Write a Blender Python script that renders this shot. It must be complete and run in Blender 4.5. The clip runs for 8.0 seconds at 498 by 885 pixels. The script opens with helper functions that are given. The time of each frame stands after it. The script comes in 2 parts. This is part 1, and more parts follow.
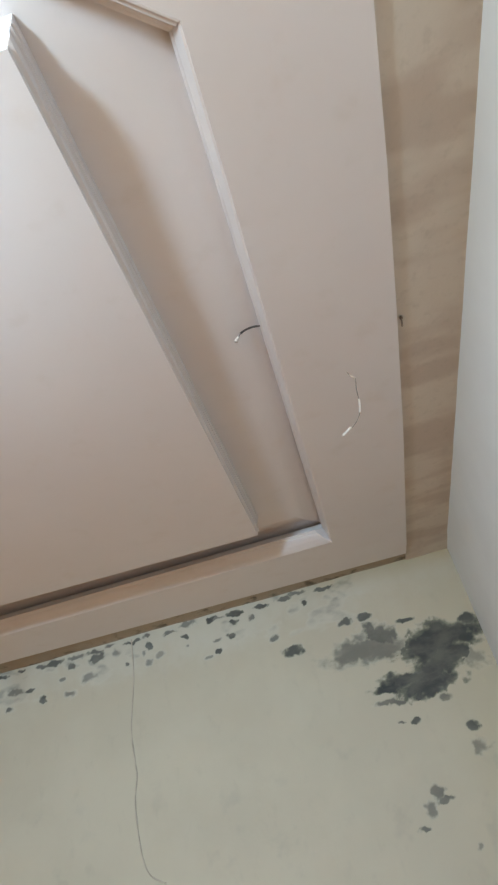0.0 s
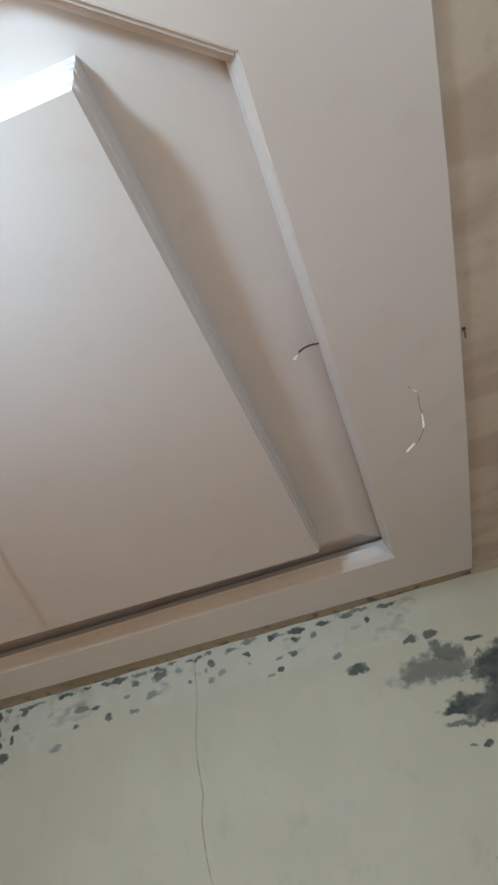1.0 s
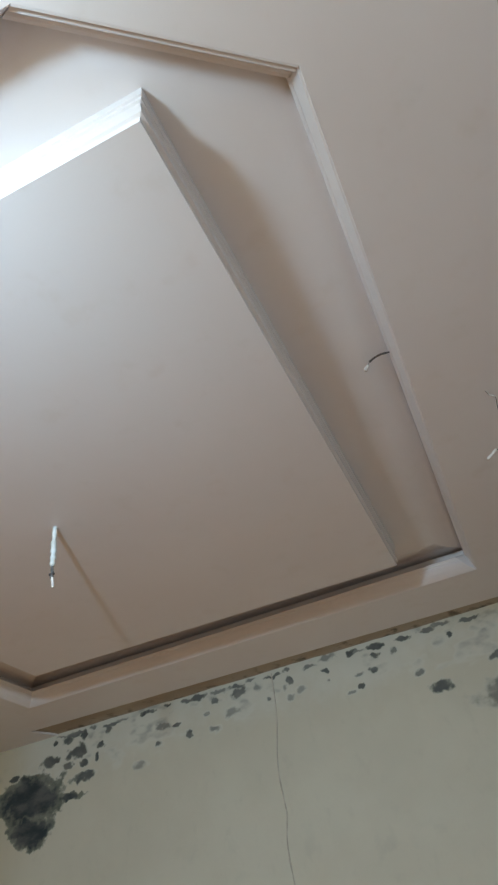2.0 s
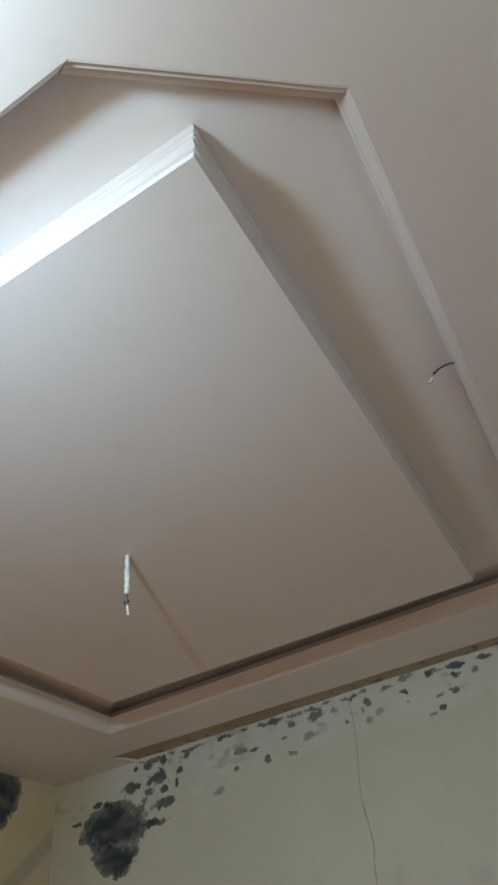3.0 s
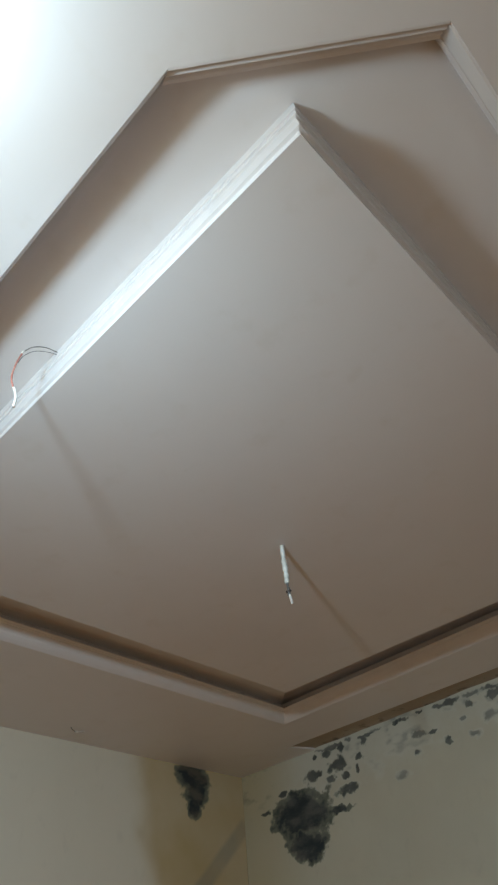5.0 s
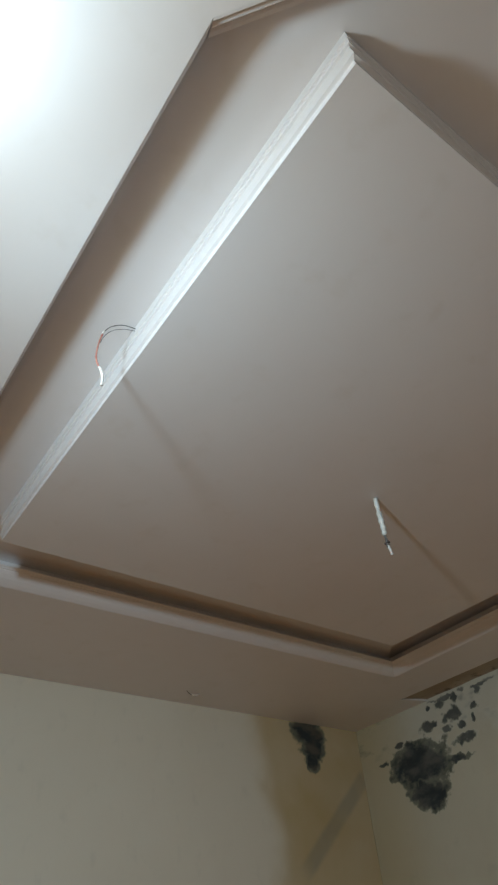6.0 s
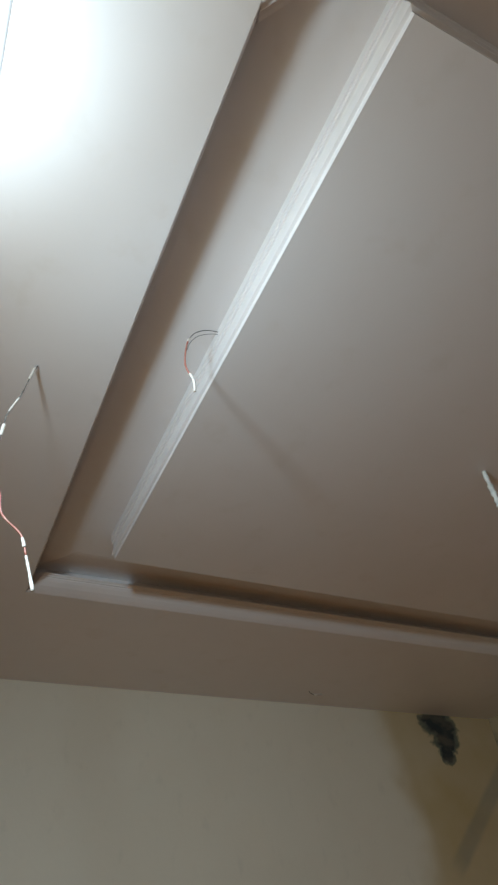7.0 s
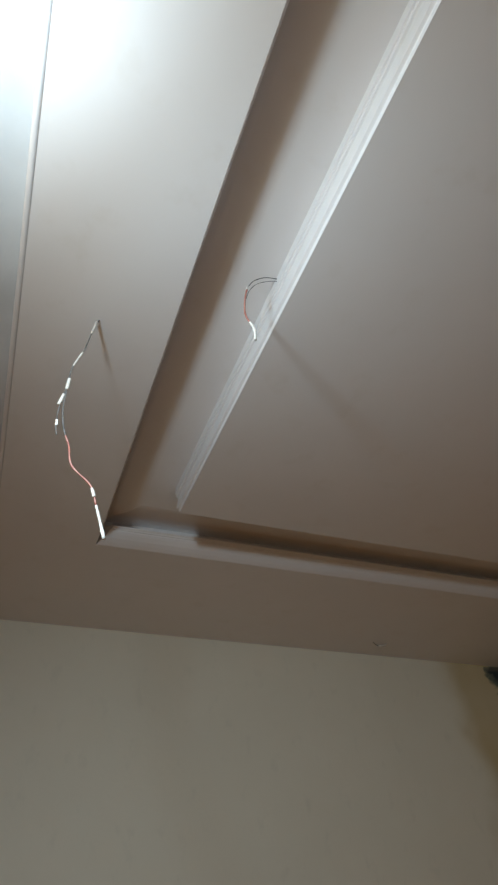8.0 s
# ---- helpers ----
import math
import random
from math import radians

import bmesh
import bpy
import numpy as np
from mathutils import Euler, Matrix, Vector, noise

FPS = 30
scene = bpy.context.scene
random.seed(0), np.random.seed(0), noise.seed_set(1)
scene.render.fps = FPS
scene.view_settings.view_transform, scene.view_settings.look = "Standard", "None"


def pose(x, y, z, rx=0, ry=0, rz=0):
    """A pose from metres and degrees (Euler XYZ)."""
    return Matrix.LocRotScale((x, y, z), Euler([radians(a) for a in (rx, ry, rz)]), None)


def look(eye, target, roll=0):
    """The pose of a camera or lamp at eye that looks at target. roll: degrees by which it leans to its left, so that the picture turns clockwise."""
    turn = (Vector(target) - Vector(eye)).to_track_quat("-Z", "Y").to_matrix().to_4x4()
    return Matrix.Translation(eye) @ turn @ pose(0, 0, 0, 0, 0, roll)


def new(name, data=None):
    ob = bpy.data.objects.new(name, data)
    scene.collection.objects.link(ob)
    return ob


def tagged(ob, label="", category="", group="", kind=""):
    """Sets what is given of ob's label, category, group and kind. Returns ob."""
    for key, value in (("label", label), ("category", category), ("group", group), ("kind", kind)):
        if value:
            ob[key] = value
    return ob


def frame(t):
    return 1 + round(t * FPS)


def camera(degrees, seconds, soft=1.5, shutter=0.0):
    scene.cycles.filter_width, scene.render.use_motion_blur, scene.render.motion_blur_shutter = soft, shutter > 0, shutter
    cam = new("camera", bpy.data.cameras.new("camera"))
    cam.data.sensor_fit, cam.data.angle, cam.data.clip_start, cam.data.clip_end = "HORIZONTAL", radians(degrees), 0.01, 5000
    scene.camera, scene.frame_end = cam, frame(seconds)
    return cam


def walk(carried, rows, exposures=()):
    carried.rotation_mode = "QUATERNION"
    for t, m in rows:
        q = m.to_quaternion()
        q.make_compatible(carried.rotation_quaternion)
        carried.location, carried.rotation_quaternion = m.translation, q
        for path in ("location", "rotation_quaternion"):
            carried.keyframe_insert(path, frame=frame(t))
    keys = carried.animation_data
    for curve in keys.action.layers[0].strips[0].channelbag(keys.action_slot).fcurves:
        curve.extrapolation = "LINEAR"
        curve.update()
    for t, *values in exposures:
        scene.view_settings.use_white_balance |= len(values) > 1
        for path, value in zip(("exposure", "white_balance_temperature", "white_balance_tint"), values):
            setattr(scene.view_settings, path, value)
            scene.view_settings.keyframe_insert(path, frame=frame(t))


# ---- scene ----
# ---------------------------------------------------------------- camera
cam = camera(43.76, 8.0, soft=2.3)
PATH = [
    (0, pose(0.1428, 0.1296, 1.4331, 126.547, 11.189, 13.514)),
    (0.5, pose(0.1292, 0.1181, 1.4577, 127.380, 10.459, 16.422)),
    (1, pose(0.1191, 0.1163, 1.4644, 128.429, 9.563, 18.217)),
    (1.5, pose(0.1044, 0.1156, 1.4665, 129.486, 8.447, 21.205)),
    (3, pose(0.0858, 0.1009, 1.4861, 133.031, 6.226, 30.550)),
    (3.5, pose(0.0643, 0.0954, 1.4855, 133.934, 5.810, 33.783)),
    (4, pose(0.0517, 0.0939, 1.4810, 134.266, 5.840, 37.167)),
    (4.5, pose(0.0394, 0.0880, 1.4824, 134.581, 5.262, 40.664)),
    (6, pose(0.0058, 0.0828, 1.4625, 131.445, 4.212, 54.113)),
    (6.5, pose(-0.0269, 0.0779, 1.4703, 132.070, 4.516, 59.645)),
    (7, pose(-0.0489, 0.0575, 1.4643, 132.575, 5.192, 64.774)),
    (7.5, pose(-0.0618, 0.0630, 1.4613, 130.982, 3.726, 67.607)),
    (8, pose(-0.0753, 0.0570, 1.4597, 129.025, 2.610, 69.645)),
]
EXPOSURE = [(0, 1.38, 7020, 31), (1.0, 1.11, 6900, 29), (1.5, 0.98, 6850, 29), (3.0, 0.52, 7080, 28), (4.5, 0.26, 7350, 28), (6.0, 0.01, 7600, 29), (8.0, -0.36, 7950, 32)]
walk(cam, PATH, EXPOSURE)

# ---------------------------------------------------------------- plan (metres)
SOF = 2.70                                  # underside of the false ceiling's border
DROP = SOF - 0.035                          # underside of the middle panel
COVE = SOF + 0.075                          # underside of the recess between them
RAW = SOF + 0.014                           # unpainted ceiling strips beside the border
X_W, X_E, Y_S, Y_N = -3.076, 0.731, -0.32, 3.31
BORDER = [(0.510, -0.079), (0.513, 0.650), (0.522, 1.000), (0.527, 1.500), (0.528, 2.100), (0.516, 3.100), (0.510, 3.225), (-2.50, 3.136), (-2.44, 3.31), (-3.076, 3.31), (-3.076, -0.079)]
OPENING = [(0.161, 0.587), (0.161, 2.850), (-2.260, 2.830), (-2.260, 0.290), (-0.228, 0.290)]
PANEL = [(-0.136, 0.527), (-0.136, 2.503), (-1.896, 2.435), (-1.896, 0.527)]

# ---------------------------------------------------------------- light
world = bpy.data.worlds.new("world")
world.use_nodes = True
world.node_tree.nodes["Background"].inputs[0].default_value = (0.5, 0.55, 0.6, 1)
world.node_tree.nodes["Background"].inputs[1].default_value = 0.02
scene.world = world

# the bare bulb on the south wall: its globe, and the stronger beam out of its face into the room
BULB = Vector((-0.47, -0.19, SOF - 0.316))
globe = bpy.data.lights.new("bulb_globe", "POINT")
globe.shadow_soft_size = 0.052
globe.energy = 14.5
face = bpy.data.lights.new("bulb_face", "SPOT")
face.spot_size = math.pi
face.spot_blend = 1.0
face.shadow_soft_size = 0.052
face.energy = 98
for lamp in (globe, face):
    lamp.color = (0.405, 0.79, 1.0)
new("bulb_globe", globe).location = BULB
new("bulb_face", face).matrix_world = look(BULB, (-1.15, 1.05, SOF - 1.85))


# ---------------------------------------------------------------- materials
class Nodes:
    """A short way to write a node material."""

    def __init__(self, name, rough=0.8):
        self.m = bpy.data.materials.new(name)
        self.m.use_nodes = True
        self.n, self.l = self.m.node_tree.nodes, self.m.node_tree.links
        self.bsdf = self.n["Principled BSDF"]
        self.bsdf.inputs["Roughness"].default_value = rough
        self.pos = self.n.new("ShaderNodeNewGeometry").outputs["Position"]

    def noise(self, scale, detail=5, stretch=(1, 1, 1), rough=0.55):
        mapping = self.n.new("ShaderNodeMapping")
        mapping.inputs["Scale"].default_value = stretch
        self.l.new(self.pos, mapping.inputs["Vector"])
        t = self.n.new("ShaderNodeTexNoise")
        t.inputs["Scale"].default_value = scale
        t.inputs["Detail"].default_value = detail
        t.inputs["Roughness"].default_value = rough
        self.l.new(mapping.outputs["Vector"], t.inputs["Vector"])
        return t.outputs["Fac"]

    def step(self, value, low, high):
        r = self.n.new("ShaderNodeMapRange")
        r.interpolation_type = "SMOOTHSTEP"
        r.inputs["From Min"].default_value = low
        r.inputs["From Max"].default_value = high
        self.l.new(value, r.inputs["Value"])
        return r.outputs["Result"]

    def math(self, op, a, b):
        r = self.n.new("ShaderNodeMath")
        r.operation = op
        for socket, v in zip(r.inputs, (a, b)):
            if isinstance(v, (int, float)):
                socket.default_value = v
            else:
                self.l.new(v, socket)
        return r.outputs[0]

    def mix(self, fac, a, b):
        r = self.n.new("ShaderNodeMix")
        r.data_type = "RGBA"
        if isinstance(fac, (int, float)):
            r.inputs["Factor"].default_value = fac
        else:
            self.l.new(fac, r.inputs["Factor"])
        for key, v in (("A", a), ("B", b)):
            if isinstance(v, tuple):
                r.inputs[key].default_value = (*v, 1)
            else:
                self.l.new(v, r.inputs[key])
        return r.outputs["Result"]

    def attribute(self, name):
        a = self.n.new("ShaderNodeAttribute")
        a.attribute_name = name
        return a.outputs["Fac"]

    def done(self, colour, height=None, strength=0.1, distance=0.01):
        if isinstance(colour, tuple):
            self.bsdf.inputs["Base Color"].default_value = (*colour, 1)
        else:
            self.l.new(colour, self.bsdf.inputs["Base Color"])
        if height is not None:
            b = self.n.new("ShaderNodeBump")
            b.inputs["Strength"].default_value = strength
            b.inputs["Distance"].default_value = distance
            self.l.new(height, b.inputs["Height"])
            self.l.new(b.outputs["Normal"], self.bsdf.inputs["Normal"])
        return self.m


def ceiling_paint():
    s = Nodes("ceiling_paint", 0.46)
    s.bsdf.inputs["Specular IOR Level"].default_value = 0.95
    c = s.mix(s.step(s.noise(1.6, 4), 0.35, 0.65), (0.775, 0.708, 0.692), (0.797, 0.735, 0.722))
    c = s.mix(s.math("MULTIPLY", s.step(s.noise(9, 6), 0.55, 0.75), 0.35), c, (0.71, 0.63, 0.58))
    h = s.math("ADD", s.noise(7, 3), s.math("MULTIPLY", s.noise(60, 5), 0.15))
    return s.done(c, h, 0.10, 0.01)


def raw_plaster(name, dirt):
    s = Nodes(name, 0.9)
    c = s.mix(s.step(s.noise(3.2, 3, (0.6, 1.6, 1)), 0.40, 0.56), (0.57, 0.465, 0.385), (0.67, 0.58, 0.49))
    c = s.mix(s.math("MULTIPLY", s.step(s.noise(28, 6), 0.52, 0.7), 0.2), c, (0.40, 0.32, 0.25))
    if dirt:
        c = s.mix(0.5, c, (0.28, 0.21, 0.12))
        y = s.n.new("ShaderNodeSeparateXYZ")
        s.l.new(s.pos, y.inputs[0])
        mould = s.math("ADD", s.noise(15, 6), s.math("MULTIPLY", s.math("SUBTRACT", y.outputs["Y"], 3.31), 1.6))
        c = s.mix(s.math("MULTIPLY", s.step(mould, 0.47, 0.66), 0.7), c, (0.06, 0.055, 0.04))
    return s.done(c, s.noise(22, 5), 0.18, 0.01)


def wall_paint(name, base, second, stained, frayed=1.0):
    """Old emulsion with mould, damp stains and paler bare filler, as the wall's own maps give them."""
    s = Nodes(name, 0.85)
    c = s.mix(s.step(s.noise(2.2, 5), 0.35, 0.65), base, second)
    c = s.mix(s.math("MULTIPLY", s.step(s.noise(13, 6, (1, 1, 0.6)), 0.56, 0.74), 0.25), c, tuple(v * 0.8 for v in base))
    pale = s.math("ADD", s.attribute("pale"), s.math("MULTIPLY", s.math("SUBTRACT", s.noise(18, 6), 0.5), 0.7))
    c = s.mix(s.math("MULTIPLY", s.step(pale, 0.25, 0.95), 0.55), c, (0.65, 0.62, 0.535))
    c = s.mix(s.attribute("stain"), c, stained)
    c = s.mix(s.math("MULTIPLY", s.attribute("smear"), 0.5), c, (0.22, 0.22, 0.20))
    grain = s.math("SUBTRACT", s.noise(26, 4, (0.55, 0.55, 1.2), 0.5), 0.5)
    flake = s.math("SUBTRACT", s.noise(95, 4, (0.7, 0.7, 1.0)), 0.5)
    wet = s.math("ADD", s.attribute("mould"), s.math("ADD", s.math("MULTIPLY", grain, 1.25 * frayed), s.math("MULTIPLY", flake, 0.35 * frayed)))
    mottle = s.step(s.math("ADD", s.noise(13, 4, (0.6, 0.6, 1.2)), s.math("MULTIPLY", s.attribute("mould"), 0.34)), 0.38, 0.66)
    # weak spots fade out softly, strong ones end in a clear edge
    slope = s.math("ADD", s.math("MULTIPLY", s.math("SUBTRACT", 1.0, s.attribute("veil")), 1.3), 0.26)
    soft = s.step(s.math("DIVIDE", s.math("SUBTRACT", wet, 0.14), slope), 0.0, 1.0)
    deep = s.mix(mottle, (0.125, 0.145, 0.155), (0.032, 0.039, 0.042))
    edge = s.mix(s.step(wet, 0.38, 0.75), (0.15, 0.155, 0.115), deep)
    c = s.mix(s.math("MULTIPLY", s.math("MULTIPLY", soft, s.attribute("veil")), s.math("ADD", s.math("MULTIPLY", s.step(s.noise(11, 4, (0.6, 0.6, 1.2)), 0.34, 0.62), 0.14), 0.86)), c, edge)
    h = s.math("SUBTRACT", s.math("ADD", s.math("MULTIPLY", s.noise(5, 3), 1.0), s.math("MULTIPLY", s.noise(55, 6), 0.2)), s.math("MULTIPLY", s.step(wet, 0.27, 0.40), 0.35))
    return s.done(c, h, 0.22, 0.01)


def plain(name, base, other, rough=0.7, scale=8, bump=0.1):
    s = Nodes(name, rough)
    c = s.mix(s.step(s.noise(scale, 5), 0.35, 0.65), base, other)
    return s.done(c, s.noise(scale * 8, 5), bump, 0.01)


CEILING = ceiling_paint()
RAW_PLASTER = raw_plaster("raw_plaster", False)
DIRTY_PLASTER = raw_plaster("dirty_plaster", True)
WALL_N = wall_paint("cream_wall_paint", (0.575, 0.512, 0.395), (0.61, 0.547, 0.425), (0.535, 0.43, 0.26), 0.5)
WALL_W = wall_paint("grey_cream_wall_paint", (0.81, 0.71, 0.58), (0.83, 0.73, 0.60), (0.58, 0.41, 0.205), 0.15)
WALL_E = plain("white_wall_paint", (0.80, 0.81, 0.815), (0.83, 0.84, 0.845), 0.7, 3)
WALL_S = plain("peach_wall_paint", (0.78, 0.44, 0.24), (0.81, 0.48, 0.27), 0.75, 3)
WARM_BOUNCE = plain("terracotta_bounce", (0.52, 0.200, 0.060), (0.56, 0.230, 0.075), 0.7, 3)
PUTTY = plain("white_putty", (0.60, 0.60, 0.61), (0.70, 0.70, 0.71), 0.8, 2.5, 0.2)
FLOOR = plain("floor_tile", (0.58, 0.228, 0.050), (0.62, 0.258, 0.062), 0.5, 2, 0.05)
WHITE_WIRE = plain("white_sleeve", (0.80, 0.72, 0.65), (0.60, 0.50, 0.44), 0.4, 40)
GREY_WIRE = plain("grey_cable", (0.07, 0.06, 0.055), (0.17, 0.15, 0.14), 0.4, 60)
RED_WIRE = plain("red_cable", (0.40, 0.11, 0.08), (0.48, 0.19, 0.145), 0.45, 50)
BLACK_WIRE = plain("black_cable", (0.045, 0.035, 0.03), (0.08, 0.05, 0.045), 0.5, 50)
PVC = plain("white_conduit", (0.60, 0.56, 0.50), (0.76, 0.73, 0.68), 0.6, 45)
NAIL = plain("rusty_iron", (0.10, 0.075, 0.06), (0.16, 0.11, 0.08), 0.7, 90)
CABLE = plain("painted_over_cable", (0.44, 0.37, 0.29), (0.58, 0.50, 0.41), 0.8, 14)


# ---------------------------------------------------------------- building helpers
def part(name, bm, mat, parent=None, label="", smooth=False):
    bmesh.ops.recalc_face_normals(bm, faces=bm.faces)
    for f in bm.faces:
        f.smooth = smooth
    me = bpy.data.meshes.new(name)
    bm.to_mesh(me)
    bm.free()
    me.materials.append(mat)
    ob = new(name, me)
    ob.parent = parent
    if label:
        tagged(ob, label)
    return ob


def box(bm, x0, y0, z0, x1, y1, z1):
    vs = [bm.verts.new((x, y, z)) for x in (x0, x1) for y in (y0, y1) for z in (z0, z1)]
    for f in ((0, 1, 3, 2), (4, 6, 7, 5), (0, 4, 5, 1), (2, 3, 7, 6), (0, 2, 6, 4), (1, 5, 7, 3)):
        bm.faces.new([vs[i] for i in f])


def slab(name, dims, mat, label, category):
    bm = bmesh.new()
    box(bm, *dims)
    return tagged(part(name, bm, mat), label, category, kind="structure")


def inset(poly, d, factors):
    """The polygon (counter-clockwise) with each side moved inwards by d times its factor."""
    out = []
    for i, p in enumerate(poly):
        a, b, p = Vector(poly[i - 1]), Vector(poly[(i + 1) % len(poly)]), Vector(p)
        u, w = (p - a).normalized(), (b - p).normalized()
        n1, n2 = Vector((-u.y, u.x)), Vector((-w.y, w.x))
        d1, d2 = d * factors[i - 1], d * factors[i]
        c = n1.dot(n2)
        out.append(p + (n1 * (d1 - c * d2) + n2 * (d2 - c * d1)) / (1 - c * c))
    return out


def moulding(name, poly, profile, mat, parent, z0, factors=(1, 1, 1, 1, 1), sides=None):
    """A cornice along each side of poly, mitred; profile: (inwards, up) pairs. Slightly uneven, as plaster is."""
    rings = [[(*q, z0 + up) for q in inset(poly, d, factors)] for d, up in profile]
    for i in sides or range(len(poly)):
        j = (i + 1) % len(poly)
        length = (Vector(poly[i]) - Vector(poly[j])).length
        steps = max(1, round(length / 0.06))
        bm = bmesh.new()
        rows = []
        for s in range(steps + 1):
            row = []
            along = Vector(rings[0][i]).lerp(Vector(rings[0][j]), s / steps)
            wave = noise.noise_vector(along * 3) * 0.0006 if 0 < s < steps else Vector()
            for r in rings:
                p = Vector(r[i]).lerp(Vector(r[j]), s / steps)
                p += wave
                row.append(bm.verts.new(p))
            rows.append(row)
        for a, b in zip(rows, rows[1:]):
            for k in range(len(rings)):
                m = (k + 1) % len(rings)
                bm.faces.new((a[k], b[k], b[m], a[m]))
        bm.faces.new(rows[0])
        bm.faces.new(rows[-1])
        part(name, bm, mat, parent)


def curve_points(points, steps=6):
    """A smooth line through the points."""
    pts = [Vector(p) for p in points]
    pts = [pts[0] * 2 - pts[1]] + pts + [pts[-1] * 2 - pts[-2]]
    out = []
    for a, b, c, d in zip(pts, pts[1:], pts[2:], pts[3:]):
        for k in range(steps):
            t = k / steps
            out.append(0.5 * (2 * b + (c - a) * t + (2 * a - 5 * b + 4 * c - d) * t * t + (3 * b - a - 3 * c + d) * t ** 3))
    return out + [pts[-2]]


def tube(bm, points, radius, sides=8, lumps=0.0):
    rings = []
    for i, p in enumerate(points):
        way = (points[min(i + 1, len(points) - 1)] - points[max(i - 1, 0)]).normalized()
        side = way.cross(Vector((0.31, 0.72, 0.21))).normalized()
        up = way.cross(side)
        r = radius * (1 + lumps * noise.noise(p * 120))
        rings.append([bm.verts.new(p + (side * math.cos(a) + up * math.sin(a)) * r) for a in (2 * math.pi * k / sides for k in range(sides))])
    for a, b in zip(rings, rings[1:]):
        for k in range(sides):
            bm.faces.new((a[k], a[(k + 1) % sides], b[(k + 1) % sides], b[k]))
    bm.faces.new(rings[0])
    bm.faces.new(rings[-1])


def lattice(shape, seed):
    return np.random.RandomState(seed).rand(*shape)


def field(u, v, size, seed, octaves=4):
    """Smooth value noise from 0 to 1, over flat coordinates in metres."""
    total, weight, amp = 0.0, 0.0, 1.0
    for o in range(octaves):
        g = lattice((64, 64), seed + o)
        a, b = u / size * 2 ** o + 17.3, v / size * 2 ** o + 5.7
        i, j = np.floor(a).astype(int), np.floor(b).astype(int)
        s, t = a - i, b - j
        s, t = s * s * (3 - 2 * s), t * t * (3 - 2 * t)
        i0, i1, j0, j1 = i % 64, (i + 1) % 64, j % 64, (j + 1) % 64
        total = total + amp * ((g[i0, j0] * (1 - s) + g[i1, j0] * s) * (1 - t) + (g[i0, j1] * (1 - s) + g[i1, j1] * s) * t)
        weight += amp
        amp *= 0.55
    return total / weight


def blots(u, v, spots, seed, ragged=1.0):
    """How mouldy each point is, from the spots' places and half sizes; ragged outlines."""
    wu = field(u, v, 0.09, seed, 5) - 0.5
    wv = field(u, v, 0.09, seed + 20, 5) - 0.5
    fu = field(u, v, 0.025, seed + 40, 3) - 0.5
    fv = field(u, v, 0.025, seed + 60, 3) - 0.5
    out, veil = np.zeros_like(u), np.zeros_like(u)
    pick = random.Random(seed)
    for cu, cv, ru, rv, *more in spots:
        strong = more[0] if more else 1.0 if ru > 0.08 else pick.uniform(0.85, 1.0) if cu < -2.0 else pick.uniform(0.5, 0.88)
        big = min(1.0, (ru * rv) ** 0.5 / 0.08)
        du = (u - cu + ragged * (wu * 0.22 * big + fu * 0.045 * (0.6 + big))) / ru
        dv = (v - cv + ragged * (wv * 0.10 * big + fv * 0.032 * (0.6 + big))) / rv
        value = np.clip(1.45 - np.hypot(du, dv), 0, 1)
        veil = np.where(value > out, strong, veil)
        out = np.maximum(out, value)
    return out, veil


def fine_wall(name, along, start, end, face, back, step, maps, mat, label):
    """A wall whose upper half is a fine sheet that carries its damage. along: 'x' or 'y'."""
    us = np.linspace(start, end, round((end - start) / step) + 1)
    vs = np.concatenate([[0.0, 0.7], np.linspace(1.38, 2.78, round(1.4 / step) + 1), [3.0]])
    u, v = [a.ravel() for a in np.meshgrid(us, vs)]
    data = maps(u, v)
    inwards = 1 if back > face else -1
    d = face + inwards * (0.0025 * np.clip(data["mould"] * 1.5 - 0.4, 0, 1) + 0.003 * (field(u, v, 0.5, 3, 3) - 0.5))
    co = np.column_stack([u, d, v] if along == "x" else [d, u, v])
    w = len(us)
    idx = np.arange(len(u)).reshape(len(vs), w)
    quads = np.column_stack([idx[:-1, :-1].ravel(), idx[:-1, 1:].ravel(), idx[1:, 1:].ravel(), idx[1:, :-1].ravel()])
    near = face + inwards * 0.008
    corners = [(a, b, c) for a in (start, end) for b in (near, back) for c in (0.0, 3.0)]
    if along == "y":
        corners = [(b, a, c) for a, b, c in corners]
    n = len(co)
    faces = quads.tolist() + [[n + i for i in f] for f in ((0, 1, 3, 2), (4, 6, 7, 5), (0, 4, 5, 1), (2, 3, 7, 6), (0, 2, 6, 4), (1, 5, 7, 3))]
    me = bpy.data.meshes.new(name)
    me.from_pydata(co.tolist() + corners, [], faces)
    for key, values in data.items():
        at = me.attributes.new(key, "FLOAT", "POINT")
        at.data.foreach_set("value", np.concatenate([values, np.zeros(8)]).astype(np.float32))
    me.shade_smooth()
    me.materials.append(mat)
    return tagged(new(name, me), label, "wall", kind="structure")


# ---------------------------------------------------------------- walls and floor
slab("floor", (X_W - 0.2, Y_S - 0.2, -0.1, X_E + 0.2, Y_N + 0.2, 0), FLOOR, "plain brown tiled floor of the empty room", "floor")
slab("wall_east", (X_E, Y_S, 0, X_E + 0.2, Y_N, 3.0), WALL_E, "smooth bluish white painted wall", "wall")
slab("wall_south", (X_W - 0.2, Y_S - 0.2, 0, X_E + 0.2, Y_S, 3.0), WALL_S, "plain peach painted wall", "wall")

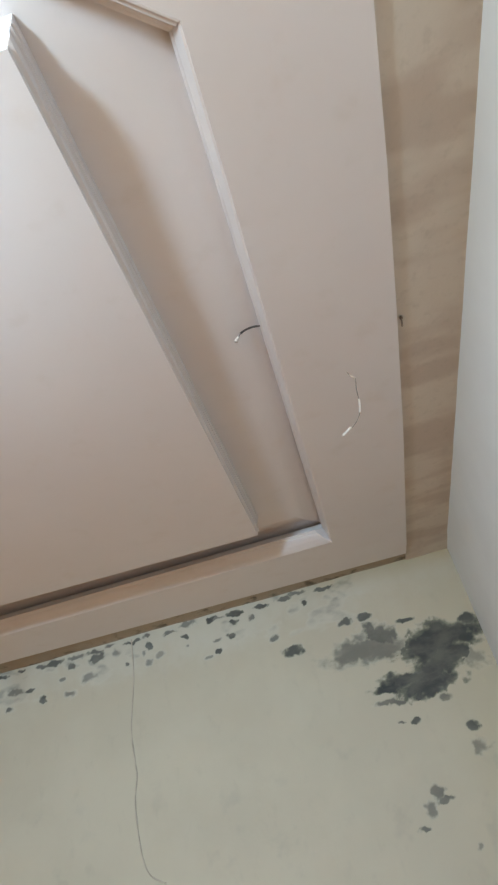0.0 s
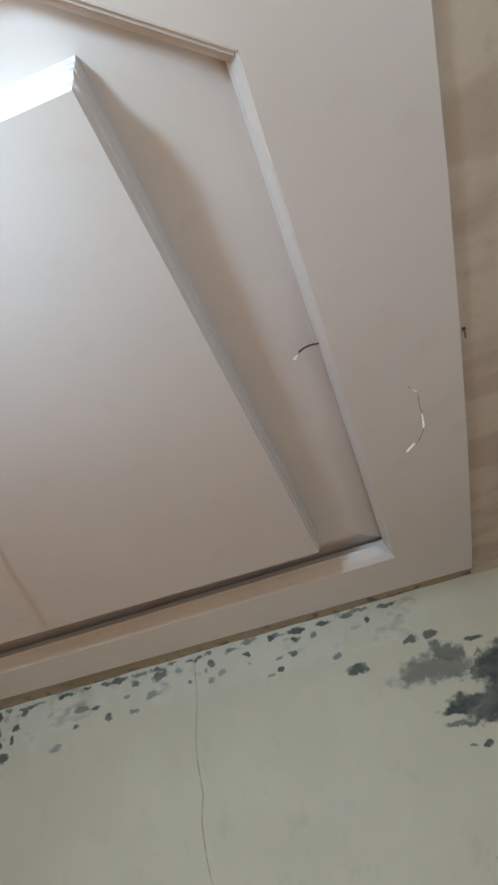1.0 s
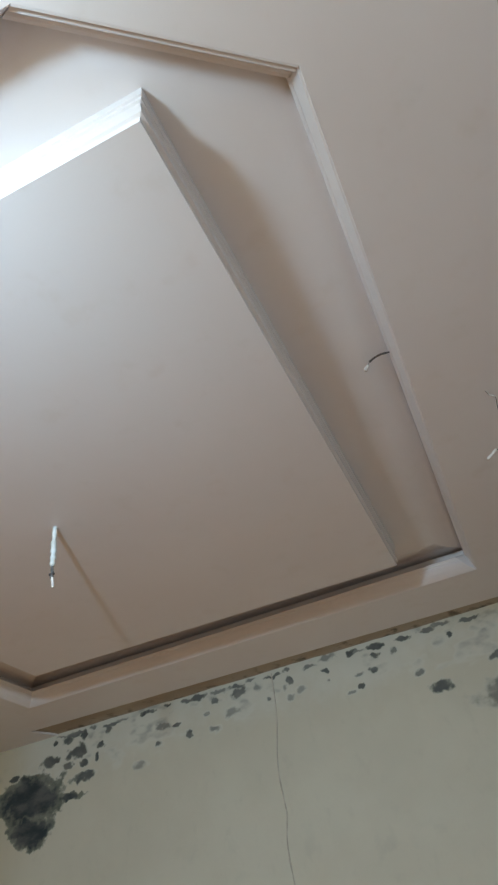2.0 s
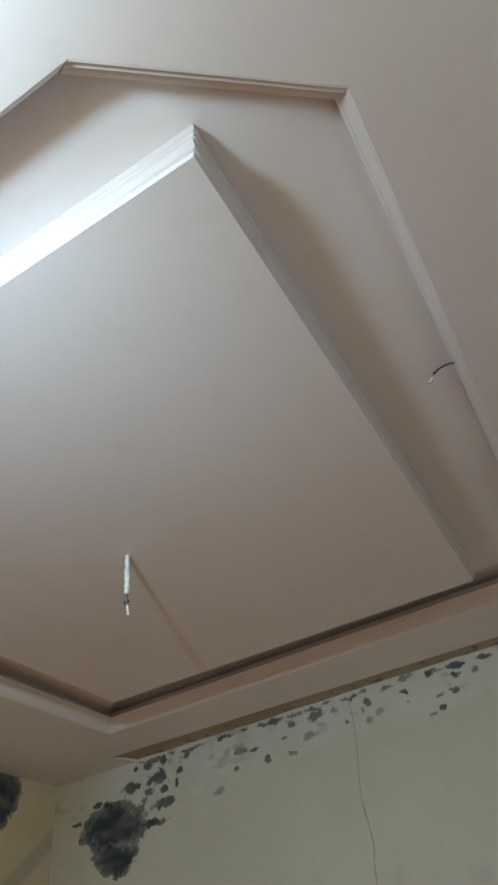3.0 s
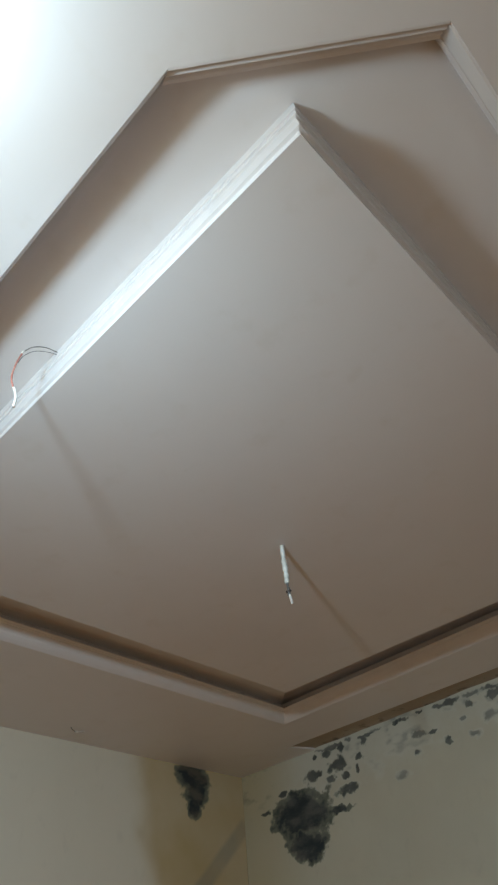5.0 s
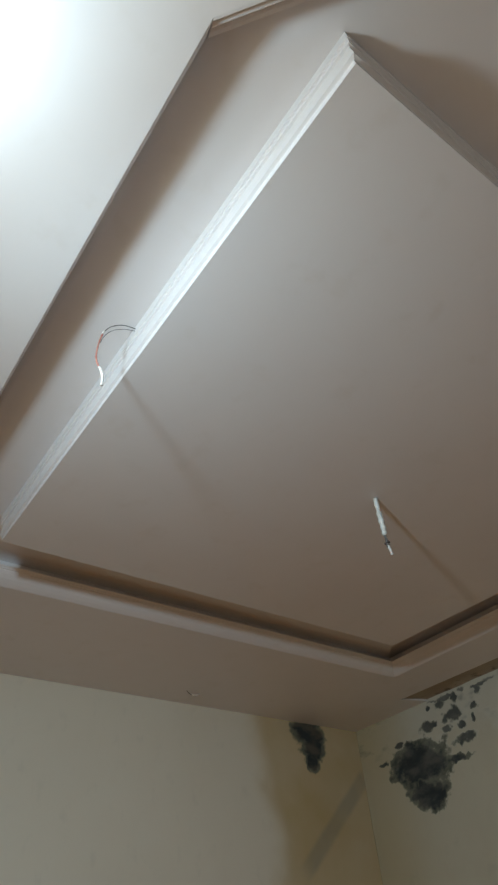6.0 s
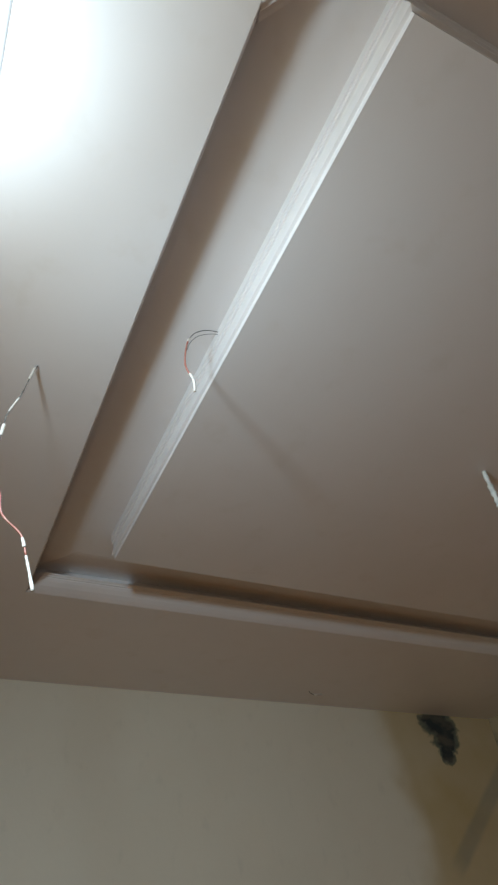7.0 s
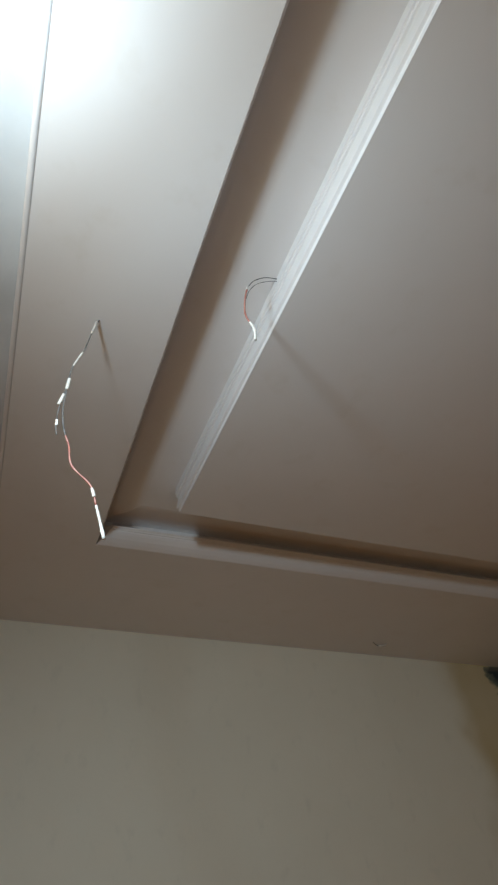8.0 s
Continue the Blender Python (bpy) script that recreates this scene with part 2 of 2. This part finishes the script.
# unseen terracotta sheets added low on the walls, to throw warm light upwards
for i, dims in enumerate(((X_E - 0.004, Y_S, 0, X_E, Y_N, 1.15), (X_W, Y_S, 0, X_E - 0.004, Y_S + 0.004, 1.15),
                          (X_W, Y_N - 0.006, 0, X_E - 0.004, Y_N - 0.002, 1.15), (X_W + 0.002, Y_S + 0.004, 0, X_W + 0.006, Y_N - 0.006, 1.15))):
    slab(f"bounce_sheet_{i + 1}", dims, WARM_BOUNCE, "added unseen terracotta sheet on the lower wall for warm bounce", "trim")

# mould and peeled paint: place along the wall, height, half width, half height
MOULD_EAST_END = [(0.520, 2.262, 0.210, 0.080, 0.93), (0.180, 2.310, 0.200, 0.065, 0.66), (0.630, 2.255, 0.100, 0.060, 0.93), (0.270, 2.350, 0.070, 0.060, 0.8), (0.500, 2.165, 0.170, 0.050, 0.9), (0.380, 2.115, 0.190, 0.042, 0.9), (0.400, 2.062, 0.150, 0.036, 0.93), (0.230, 2.110, 0.080, 0.022, 0.95), (0.198, 2.045, 0.072, 0.017),
                  (0.109, 2.474, 0.034, 0.021), (0.207, 2.471, 0.040, 0.018), (0.398, 2.396, 0.039, 0.013), (0.214, 2.400, 0.056, 0.045),
                  (0.692, 2.324, 0.037, 0.025), (0.657, 2.138, 0.063, 0.048), (0.455, 2.006, 0.030, 0.017), (0.284, 1.943, 0.016, 0.012),
                  (0.225, 1.950, 0.021, 0.009), (0.530, 1.864, 0.031, 0.024), (0.522, 1.783, 0.031, 0.028), (0.278, 1.647, 0.022, 0.034),
                  (0.232, 1.592, 0.028, 0.028), (0.184, 1.529, 0.033, 0.013), (0.302, 1.613, 0.029, 0.013), (0.379, 1.431, 0.017, 0.014)]
MOULD_UNDER_EDGE = [(-1.288, 2.554, 0.045, 0.028), (-1.412, 2.495, 0.034, 0.017), (-1.569, 2.505, 0.021, 0.017), (-1.260, 2.646, 0.047, 0.020),
                    (-1.132, 2.640, 0.032, 0.023), (-0.950, 2.636, 0.019, 0.023), (-0.981, 2.601, 0.010, 0.016), (-1.075, 2.561, 0.014, 0.011),
                    (-0.965, 2.540, 0.019, 0.016), (-0.891, 2.568, 0.041, 0.017), (-0.734, 2.626, 0.013, 0.014), (-0.737, 2.567, 0.011, 0.009),
                    (-0.629, 2.484, 0.022, 0.009), (-0.456, 2.623, 0.022, 0.016), (-0.501, 2.561, 0.022, 0.016), (-0.570, 2.556, 0.025, 0.010),
                    (-0.568, 2.500, 0.019, 0.013), (-0.361, 2.623, 0.017, 0.017), (-1.393, 2.640, 0.018, 0.017), (-1.446, 2.577, 0.014, 0.011),
                    (-0.185, 2.406, 0.052, 0.026), (-0.263, 2.487, 0.024, 0.017), (-0.068, 2.627, 0.015, 0.012), (-1.650, 2.567, 0.029, 0.007)]
MOULD_WEST_END = [(-2.605, 2.400, 0.192, 0.118), (-2.597, 2.225, 0.135, 0.069), (-2.338, 2.353, 0.087, 0.022), (-2.251, 2.434, 0.072, 0.020),
                  (-2.258, 2.507, 0.033, 0.020), (-2.354, 2.517, 0.029, 0.021), (-2.289, 2.577, 0.057, 0.030), (-2.358, 2.651, 0.034, 0.022),
                  (-2.255, 2.660, 0.021, 0.030), (-2.133, 2.580, 0.029, 0.015), (-2.074, 2.647, 0.019, 0.024), (-2.158, 2.523, 0.015, 0.023),
                  (-2.455, 2.655, 0.013, 0.016), (-2.744, 2.525, 0.026, 0.015), (-2.653, 2.506, 0.040, 0.027), (-2.885, 2.444, 0.032, 0.009),
                  (-2.466, 2.562, 0.069, 0.024), (-1.732, 2.582, 0.044, 0.020), (-1.767, 2.500, 0.022, 0.016), (-1.878, 2.413, 0.037, 0.019)]
PEELED_WEST_WALL = [(2.885, 2.640, 0.110, 0.075, 1), (2.915, 2.555, 0.090, 0.070, 1), (2.890, 2.475, 0.055, 0.055, 1), (2.820, 2.670, 0.065, 0.025, 1)]


pick = random.Random(12)
MOULD_TOP_LINE = [(-2.4 + 0.105 * i + pick.uniform(-0.04, 0.04), 2.682 + pick.uniform(-0.012, 0.01), pick.uniform(0.02, 0.06), pick.uniform(0.008, 0.017), pick.uniform(0.6, 0.95)) for i in range(24)]


def smooth(a, low, high):
    t = np.clip((a - low) / (high - low), 0, 1)
    return t * t * (3 - 2 * t)


def north_maps(u, v):
    mould, veil = blots(u, v, MOULD_EAST_END + MOULD_UNDER_EDGE + MOULD_TOP_LINE + MOULD_WEST_END, 5)
    # faint smears and freckles in the damp band under the ceiling
    band = smooth(v, 2.34 - 0.1 * np.sin(u * 1.7), 2.64) * smooth(field(u, v, 0.6, 70, 2), 0.30, 0.55)
    freckle = field(u * 0.55, v, 0.055, 90, 3)
    extra = band * np.clip((freckle - 0.54) * 3.2, 0, 0.75)
    veil = np.where(extra > mould, 0.5, veil)
    mould = np.maximum(mould, extra)
    pale = smooth(v, 2.30, 2.66) * (0.35 + 0.9 * field(u, v, 0.35, 110, 4)) + 0.5 * smooth(mould, 0.0, 0.3)
    stain = smooth(-u, 2.5, 3.05) * 0.7 + 0.55 * smooth(v, 2.6, 2.71) * smooth(u, -0.3, 0.3) + 0.25 * smooth(u, 0.2, 0.7)
    drift = field(u, v, 0.5, 130, 4)
    return {"mould": mould, "veil": veil, "pale": np.clip(pale, 0, 1) * smooth(u, -2.95, -2.6), "stain": np.clip(stain * (0.5 + drift), 0, 1),
            "smear": smooth(field(u, v, 0.12, 140, 5), 0.62, 0.8) * smooth(-v, -2.3, -1.6) * 0.3}


def west_maps(u, v):
    mould, veil = blots(u, v, PEELED_WEST_WALL, 31, 0.5)
    wave = (field(u, v, 0.4, 150, 4) - 0.5) * 0.25
    stain = smooth(u + wave + 0.12 * (v - 2.64), 2.38, 2.55)
    # a grey damp streak that runs down from the corner
    along = (u - 3.33) * -0.75 + (v - 2.44) * -0.66
    across = (u - 3.33) * 0.66 - (v - 2.44) * 0.75 + wave * 0.1
    smear = smooth(-np.abs(across), -0.06, -0.025) * smooth(along, -0.02, 0.05) * smooth(-along, -0.85, -0.7) * (0.4 + 0.9 * field(u, v, 0.15, 160, 3))
    return {"mould": mould, "veil": veil, "pale": 0.6 * smooth(mould, 0, 0.12) + 0.0 * u, "stain": stain * (0.55 + 0.5 * field(u, v, 0.3, 170, 4)), "smear": np.clip(smear, 0, 1)}


fine_wall("wall_north", "x", X_W, X_E, Y_N, Y_N + 0.2, 0.0055, north_maps, WALL_N, "cream painted wall, black mould and peeling paint under ceiling")
fine_wall("wall_west", "y", Y_S, Y_N, X_W, X_W - 0.2, 0.009, west_maps, WALL_W, "grey-cream painted wall with yellow damp stain and peeled patch")

# ---------------------------------------------------------------- ceiling
slab("ceiling_slab", (X_W - 0.2, Y_S - 0.2, COVE + 0.07, X_E + 0.2, Y_N + 0.2, 3.0), RAW_PLASTER, "raw concrete ceiling slab", "ceiling")


def rough_sheet(bm, x0, y0, x1, y1, z0, z1, step, rough):
    """A sheet of hand-trowelled plaster from z0 on its first long edge to z1 on the other, y to y."""
    nx, ny = max(1, round((x1 - x0) / step)), max(2, round((y1 - y0) / step))
    rows = []
    for j in range(ny + 1):
        row = []
        for i in range(nx + 1):
            x, y = x0 + (x1 - x0) * i / nx, y0 + (y1 - y0) * j / ny
            z = z0 + (z1 - z0) * j / ny + rough * noise.noise(Vector((x * 5, y * 5, 1.3))) + rough * 0.4 * noise.noise(Vector((x * 19, y * 19, 4.1)))
            row.append(bm.verts.new((x, y, z)))
        rows.append(row)
    for a, b in zip(rows, rows[1:]):
        for i in range(nx):
            bm.faces.new((a[i], b[i], b[i + 1], a[i + 1]))


bm = bmesh.new()
rough_sheet(bm, 0.47, Y_S - 0.02, X_E + 0.02, 3.12, RAW, RAW, 0.03, 0.004)
rough_sheet(bm, 0.505, 3.12, X_E + 0.02, 3.33, RAW, SOF - 0.002, 0.03, 0.004)
tagged(part("ceiling_strip", bm, RAW_PLASTER, smooth=True), "unpainted brown plaster strip beside the false ceiling", "ceiling", kind="structure")
bm = bmesh.new()
rows = []
for i in range(61):
    x = X_W + (0.510 - X_W) * i / 60
    wave = 0.0012 * noise.noise(Vector((x * 6, 0.4, 0.2)))
    rows.append([bm.verts.new((x, -0.0868 + wave + 0.0075 * math.cos(a), SOF + 0.0045 - 0.0075 * math.sin(a))) for a in (math.pi * k / 8 for k in range(9))])
for a, b in zip(rows, rows[1:]):
    for k in range(8):
        bm.faces.new((a[k], a[k + 1], b[k + 1], b[k]))
    bm.faces.new((a[8], a[0], b[0], b[8]))
tagged(part("trim", bm, CEILING, smooth=True), "thin rounded plaster bead along the ceiling border", "trim", kind="structure")
bm = bmesh.new()
rough_sheet(bm, X_W - 0.02, Y_S - 0.02, 0.47, -0.05, RAW, RAW, 0.03, 0.004)
tagged(part("ceiling_strip", bm, PUTTY, smooth=True), "patchy white putty strip beside the false ceiling", "ceiling", kind="structure")
bm = bmesh.new()
rough_sheet(bm, -2.54, 3.12, 0.505, 3.33, RAW, SOF + 0.006, 0.02, 0.005)
tagged(part("ceiling_joint", bm, DIRTY_PLASTER, smooth=True), "rough dirty plaster joint between false ceiling and wall", "ceiling", kind="structure")

# the flat border round the five-sided opening
bm = bmesh.new()
RINGS = []
for z in (SOF, SOF + 0.012):
    o = [bm.verts.new((*p, z)) for p in BORDER]
    q = [bm.verts.new((*p, z)) for p in OPENING]
    for f in ((*o[:7], q[1], q[0]), (o[6], o[7], q[2], q[1]), (o[7], o[8], o[9]), (o[7], o[9], q[2]), (o[9], o[10], q[3], q[2]), (o[10], q[4], q[3]), (o[10], o[0], q[4]), (o[0], q[0], q[4])):
        bm.faces.new(f)
    RINGS.append((o, q))
for a, b in zip(*RINGS):
    for i in range(len(a)):
        j = (i + 1) % len(a)
        bm.faces.new((a[i], a[j], b[j], b[i]))
border = tagged(part("ceiling_border", bm, CEILING), "flat off-white plaster border of the false ceiling", "ceiling", kind="structure")

PLAIN_PROFILE = [(0.0, 0.0), (0.002, 0.006), (0.006, 0.0075), (0.024, 0.058), (0.026, 0.0585), (0.032, 0.0745), (0.0325, 0.135), (-0.02, 0.135), (-0.02, 0.013)]
STEPPED_PROFILE = [(0.0, 0.0), (0.004, 0.001), (0.006, 0.011), (0.012, 0.011), (0.015, 0.022), (0.017, 0.034), (0.022, 0.033), (0.024, 0.046), (0.030, 0.047),
                   (0.035, 0.0745), (0.0355, 0.102), (-0.02, 0.102), (-0.02, 0.013)]
SIDES = (0.82, 0.9, 0.9, 0.6, 1.3)
LOW_PROFILE = [(0.0, 0.0), (0.006, 0.0015), (0.022, 0.008), (0.040, 0.017), (0.057, 0.029), (0.066, 0.037), (0.068, 0.0405), (0.073, 0.0415), (0.076, 0.046),
               (0.080, 0.047), (0.083, 0.051), (0.081, 0.0535), (0.068, 0.0555), (0.045, 0.062), (0.020, 0.082), (0.010, 0.105), (-0.02, 0.105), (-0.02, 0.013)]
moulding("cornice", OPENING, PLAIN_PROFILE, CEILING, border, SOF, SIDES, (0, 3))
moulding("cornice", OPENING, LOW_PROFILE, CEILING, border, SOF, SIDES, (1, 2))
moulding("cornice", OPENING, STEPPED_PROFILE, CEILING, border, SOF, SIDES, (4,))

# the recess: flat in the middle, curving up towards the cornice
WIDE = (1, 1.6, 1.6, 1, 1)
bm = bmesh.new()
rings = []
for d, up in ((0.024, 0.0292), (0.026, 0.026), (0.045, 0.021), (0.065, 0.0125), (0.085, 0.005), (0.110, 0.001), (0.130, 0.0)):
    rings.append([bm.verts.new((*p, COVE + up)) for p in inset(OPENING, d, WIDE)])
for a, b in zip(rings, rings[1:]):
    for i in (0, 3, 4):
        bm.faces.new((a[i], a[(i + 1) % 5], b[(i + 1) % 5], b[i]))
bm.faces.new(rings[-1])
cove = tagged(part("ceiling_cove", bm, CEILING), "recessed off-white ceiling between border and middle panel", "ceiling", kind="structure")
for f in cove.data.polygons:
    f.use_smooth = f.area < 0.4
# two far sides: recess swept up above the cornice, added to deepen the shade
HOLLOW = [(-0.036, 0.0), (-0.032, 0.0), (-0.028, 0.034), (0.0, 0.042), (0.020, 0.043), (0.040, 0.040), (0.060, 0.033), (0.080, 0.023), (0.100, 0.012), (0.116, 0.004), (0.130, 0.0), (0.130, 0.065), (-0.036, 0.065)]
moulding("shade_hollow", OPENING, [(d, up * 1.1 if up < 0.06 else up) for d, up in HOLLOW], CEILING, cove, COVE, WIDE, (1,))
moulding("shade_hollow", OPENING, [(d, up * 0.65 if up < 0.06 else up) for d, up in HOLLOW], CEILING, cove, COVE, WIDE, (2,))
bm = bmesh.new()
lo = [bm.verts.new((*p, DROP)) for p in PANEL]
hi = [bm.verts.new((*p, COVE - 0.001)) for p in PANEL]
bm.faces.new(lo)
bm.faces.new(hi)
for i in range(4):
    bm.faces.new((lo[i], lo[(i + 1) % 4], hi[(i + 1) % 4], hi[i]))
panel = tagged(part("ceiling_panel", bm, CEILING), "dropped off-white plaster panel in the middle of the ceiling", "ceiling", kind="structure")
PANEL_PROFILE = [(0.002, 0.001), (0.001, 0.001), (0.0, 0.003), (0.0, 0.0155), (-0.001, 0.0165), (-0.008, 0.0185), (-0.0085, 0.024), (-0.0075, 0.036), (-0.0055, 0.050),
                 (-0.005, 0.062), (-0.0055, 0.0645), (-0.0105, 0.066), (-0.0105, 0.077), (-0.010, 0.0785), (-0.014, 0.080), (-0.0135, 0.1095), (0.002, 0.1095)]
moulding("cornice", PANEL, PANEL_PROFILE, CEILING, panel, DROP)

# ---------------------------------------------------------------- loose things
def wire(name, label, pieces, category="wire", group=""):
    """pieces: (part name, material, points, radius, lumps)"""
    top = new(name)
    top.location = pieces[0][2][0]
    for part_name, mat, points, radius, lumps in pieces:
        bm = bmesh.new()
        base = Vector(pieces[0][2][0])
        tube(bm, [p - base for p in curve_points(points)], radius, 8, lumps)
        part(part_name, bm, mat, top, smooth=True)
    return tagged(top, label, category, group)


HANG = "wires hanging from the ceiling"
A = [(-1.145, 0.111, 2.702), (-1.145, 0.100, 2.659), (-1.145, 0.088, 2.584), (-1.145, 0.069, 2.519), (-1.145, 0.066, 2.464)]
B = [A[-1], (-1.145, 0.065, 2.394), (-1.145, 0.071, 2.347), (-1.145, 0.080, 2.315)]
C = [B[-1], (-1.145, 0.091, 2.289), (-1.145, 0.103, 2.240), (-1.145, 0.146, 2.199), (-1.145, 0.162, 2.154)]
D = [C[-1], (-1.145, 0.172, 2.123), (-1.145, 0.185, 2.081)]
wire("hanging_wire", "long twisted white and red wire hanging from ceiling border", [
    ("strand", GREY_WIRE, A, 0.0014, 0.5), ("strand", GREY_WIRE, B, 0.0018, 0.3), ("strand", RED_WIRE, C, 0.0022, 0.4), ("sleeve", WHITE_WIRE, D, 0.0032, 0.4),
    ("sleeve", WHITE_WIRE, [(-1.145, 0.105, 2.690), (-1.145, 0.101, 2.664), (-1.145, 0.097, 2.645)], 0.0034, 0.5),
    ("sleeve", WHITE_WIRE, [(-1.144, 0.085, 2.572), (-1.144, 0.076, 2.544), (-1.144, 0.070, 2.522)], 0.0024, 0.5),
    ("sleeve", WHITE_WIRE, [(-1.144, 0.067, 2.478), (-1.144, 0.066, 2.466), (-1.144, 0.065, 2.445)], 0.0040, 0.3),
    ("strand", GREY_WIRE, [(-1.145, 0.066, 2.464), (-1.145, 0.057, 2.400), (-1.145, 0.057, 2.343), (-1.145, 0.062, 2.313)], 0.0012, 0.5),
    ("sleeve", WHITE_WIRE, [(-1.144, 0.061, 2.428), (-1.144, 0.057, 2.408), (-1.144, 0.054, 2.396)], 0.0040, 0.4),
    ("sleeve", WHITE_WIRE, [(-1.144, 0.057, 2.352), (-1.144, 0.058, 2.344), (-1.144, 0.058, 2.337)], 0.0032, 0.4),
    ("sleeve", WHITE_WIRE, [(-1.144, 0.149, 2.192), (-1.144, 0.153, 2.182), (-1.144, 0.156, 2.172)], 0.0036, 0.4)], group=HANG)
wire("hanging_wire", "looped red wire with white stripped end beside middle panel", [
    ("strand", GREY_WIRE, [(-0.930, 0.520, 2.768), (-0.930, 0.481, 2.758), (-0.930, 0.449, 2.731), (-0.930, 0.430, 2.696)], 0.0012, 0.3),
    ("strand", GREY_WIRE, [(-0.932, 0.520, 2.762), (-0.932, 0.486, 2.747), (-0.932, 0.455, 2.722), (-0.931, 0.434, 2.685), (-0.931, 0.426, 2.655)], 0.0008, 0.3),
    ("strand", RED_WIRE, [(-0.930, 0.430, 2.696), (-0.930, 0.422, 2.649), (-0.930, 0.420, 2.596), (-0.930, 0.431, 2.564)], 0.0022, 0.3),
    ("sleeve", WHITE_WIRE, [(-0.930, 0.430, 2.568), (-0.930, 0.437, 2.556), (-0.930, 0.441, 2.538), (-0.930, 0.441, 2.512)], 0.0032, 0.3),
    ("sleeve", WHITE_WIRE, [(-0.930, 0.431, 2.700), (-0.930, 0.429, 2.694), (-0.930, 0.428, 2.688)], 0.0028, 0.2)], group=HANG)
wire("hanging_wire", "short curled white wire hanging from ceiling border", [
    ("strand", GREY_WIRE, [(0.355, 1.671, 2.702), (0.361, 1.671, 2.681), (0.373, 1.671, 2.666), (0.364, 1.671, 2.624), (0.358, 1.671, 2.574), (0.349, 1.671, 2.536), (0.320, 1.671, 2.497), (0.275, 1.671, 2.469)], 0.0010, 0.3),
    ("sleeve", WHITE_WIRE, [(0.359, 1.670, 2.681), (0.366, 1.670, 2.674), (0.373, 1.670, 2.667)], 0.0026, 0.4),
    ("sleeve", WHITE_WIRE, [(0.359, 1.670, 2.580), (0.354, 1.670, 2.556), (0.347, 1.670, 2.532)], 0.0032, 0.4),
    ("sleeve", WHITE_WIRE, [(0.306, 1.670, 2.490), (0.292, 1.670, 2.480), (0.275, 1.670, 2.469)], 0.0040, 0.3)], group=HANG)
wire("hanging_wire", "black wire stub with white tip in ceiling recess", [
    ("strand", BLACK_WIRE, [(0.136, 1.425, 2.763), (0.113, 1.425, 2.768), (0.091, 1.425, 2.765), (0.074, 1.425, 2.757)], 0.0030, 0.4),
    ("strand", GREY_WIRE, [(0.074, 1.425, 2.757), (0.068, 1.425, 2.748), (0.066, 1.425, 2.742)], 0.0012, 0.2),
    ("sleeve", WHITE_WIRE, [(0.066, 1.425, 2.744), (0.060, 1.425, 2.738), (0.056, 1.425, 2.730)], 0.0048, 0.3)], group=HANG)
wire("hanging_wire", "tiny white wire stub poking from ceiling border", [
    ("strand", GREY_WIRE, [(-2.900, 1.880, 2.702), (-2.905, 1.895, 2.692), (-2.915, 1.920, 2.688)], 0.0018, 0.3),
    ("sleeve", WHITE_WIRE, [(-2.915, 1.920, 2.688), (-2.912, 1.945, 2.689), (-2.905, 1.968, 2.694)], 0.0050, 0.3)], group=HANG)

# the lamp point in the middle of the panel
R0 = (-1.061, 1.490)
wire("lamp_conduit", "chipped white conduit stub with taped wire end hanging from panel", [
    ("pipe", PVC, [(*R0, DROP + 0.003), (R0[0], R0[1], DROP - 0.05), (R0[0] + 0.002, R0[1], DROP - 0.11), (R0[0] + 0.001, R0[1], DROP - 0.145)], 0.0078, 0.9),
    ("core", GREY_WIRE, [(R0[0] + 0.001, R0[1], DROP - 0.14), (R0[0] + 0.003, R0[1], DROP - 0.17), (R0[0] + 0.003, R0[1], DROP - 0.19)], 0.0045, 0.4),
    ("tape", BLACK_WIRE, [(R0[0] - 0.006, R0[1], DROP - 0.172), (R0[0] + 0.002, R0[1], DROP - 0.174), (R0[0] + 0.010, R0[1], DROP - 0.172)], 0.0050, 0.3),
    ("tip", WHITE_WIRE, [(R0[0] + 0.002, R0[1], DROP - 0.18), (R0[0] + 0.007, R0[1], DROP - 0.20), (R0[0] + 0.010, R0[1], DROP - 0.222)], 0.0042, 0.4)], "conduit")

wire("nail", "small rusty nail beside the ceiling border", [
    ("shank", NAIL, [(0.541, 1.515, 2.720), (0.541, 1.520, 2.705), (0.540, 1.540, 2.697)], 0.0025, 0.2),
    ("head", NAIL, [(0.541, 1.515, 2.712), (0.541, 1.515, 2.709), (0.541, 1.515, 2.706)], 0.0055, 0.1)], "nail")

# thin cable painted over on the mouldy wall
K = [(-1.040, 2.690), (-1.045, 2.487), (-1.080, 2.241), (-1.073, 2.082), (-1.070, 2.019), (-1.089, 1.914), (-1.085, 1.774), (-1.071, 1.672), (-1.042, 1.609), (-0.975, 1.568)]
wire("wall_cable", "thin cable painted over, running down the mouldy wall", [
    ("cord", CABLE, [(x, Y_N - 0.001, z) for x, z in K], 0.0030, 0.8)], "cable")
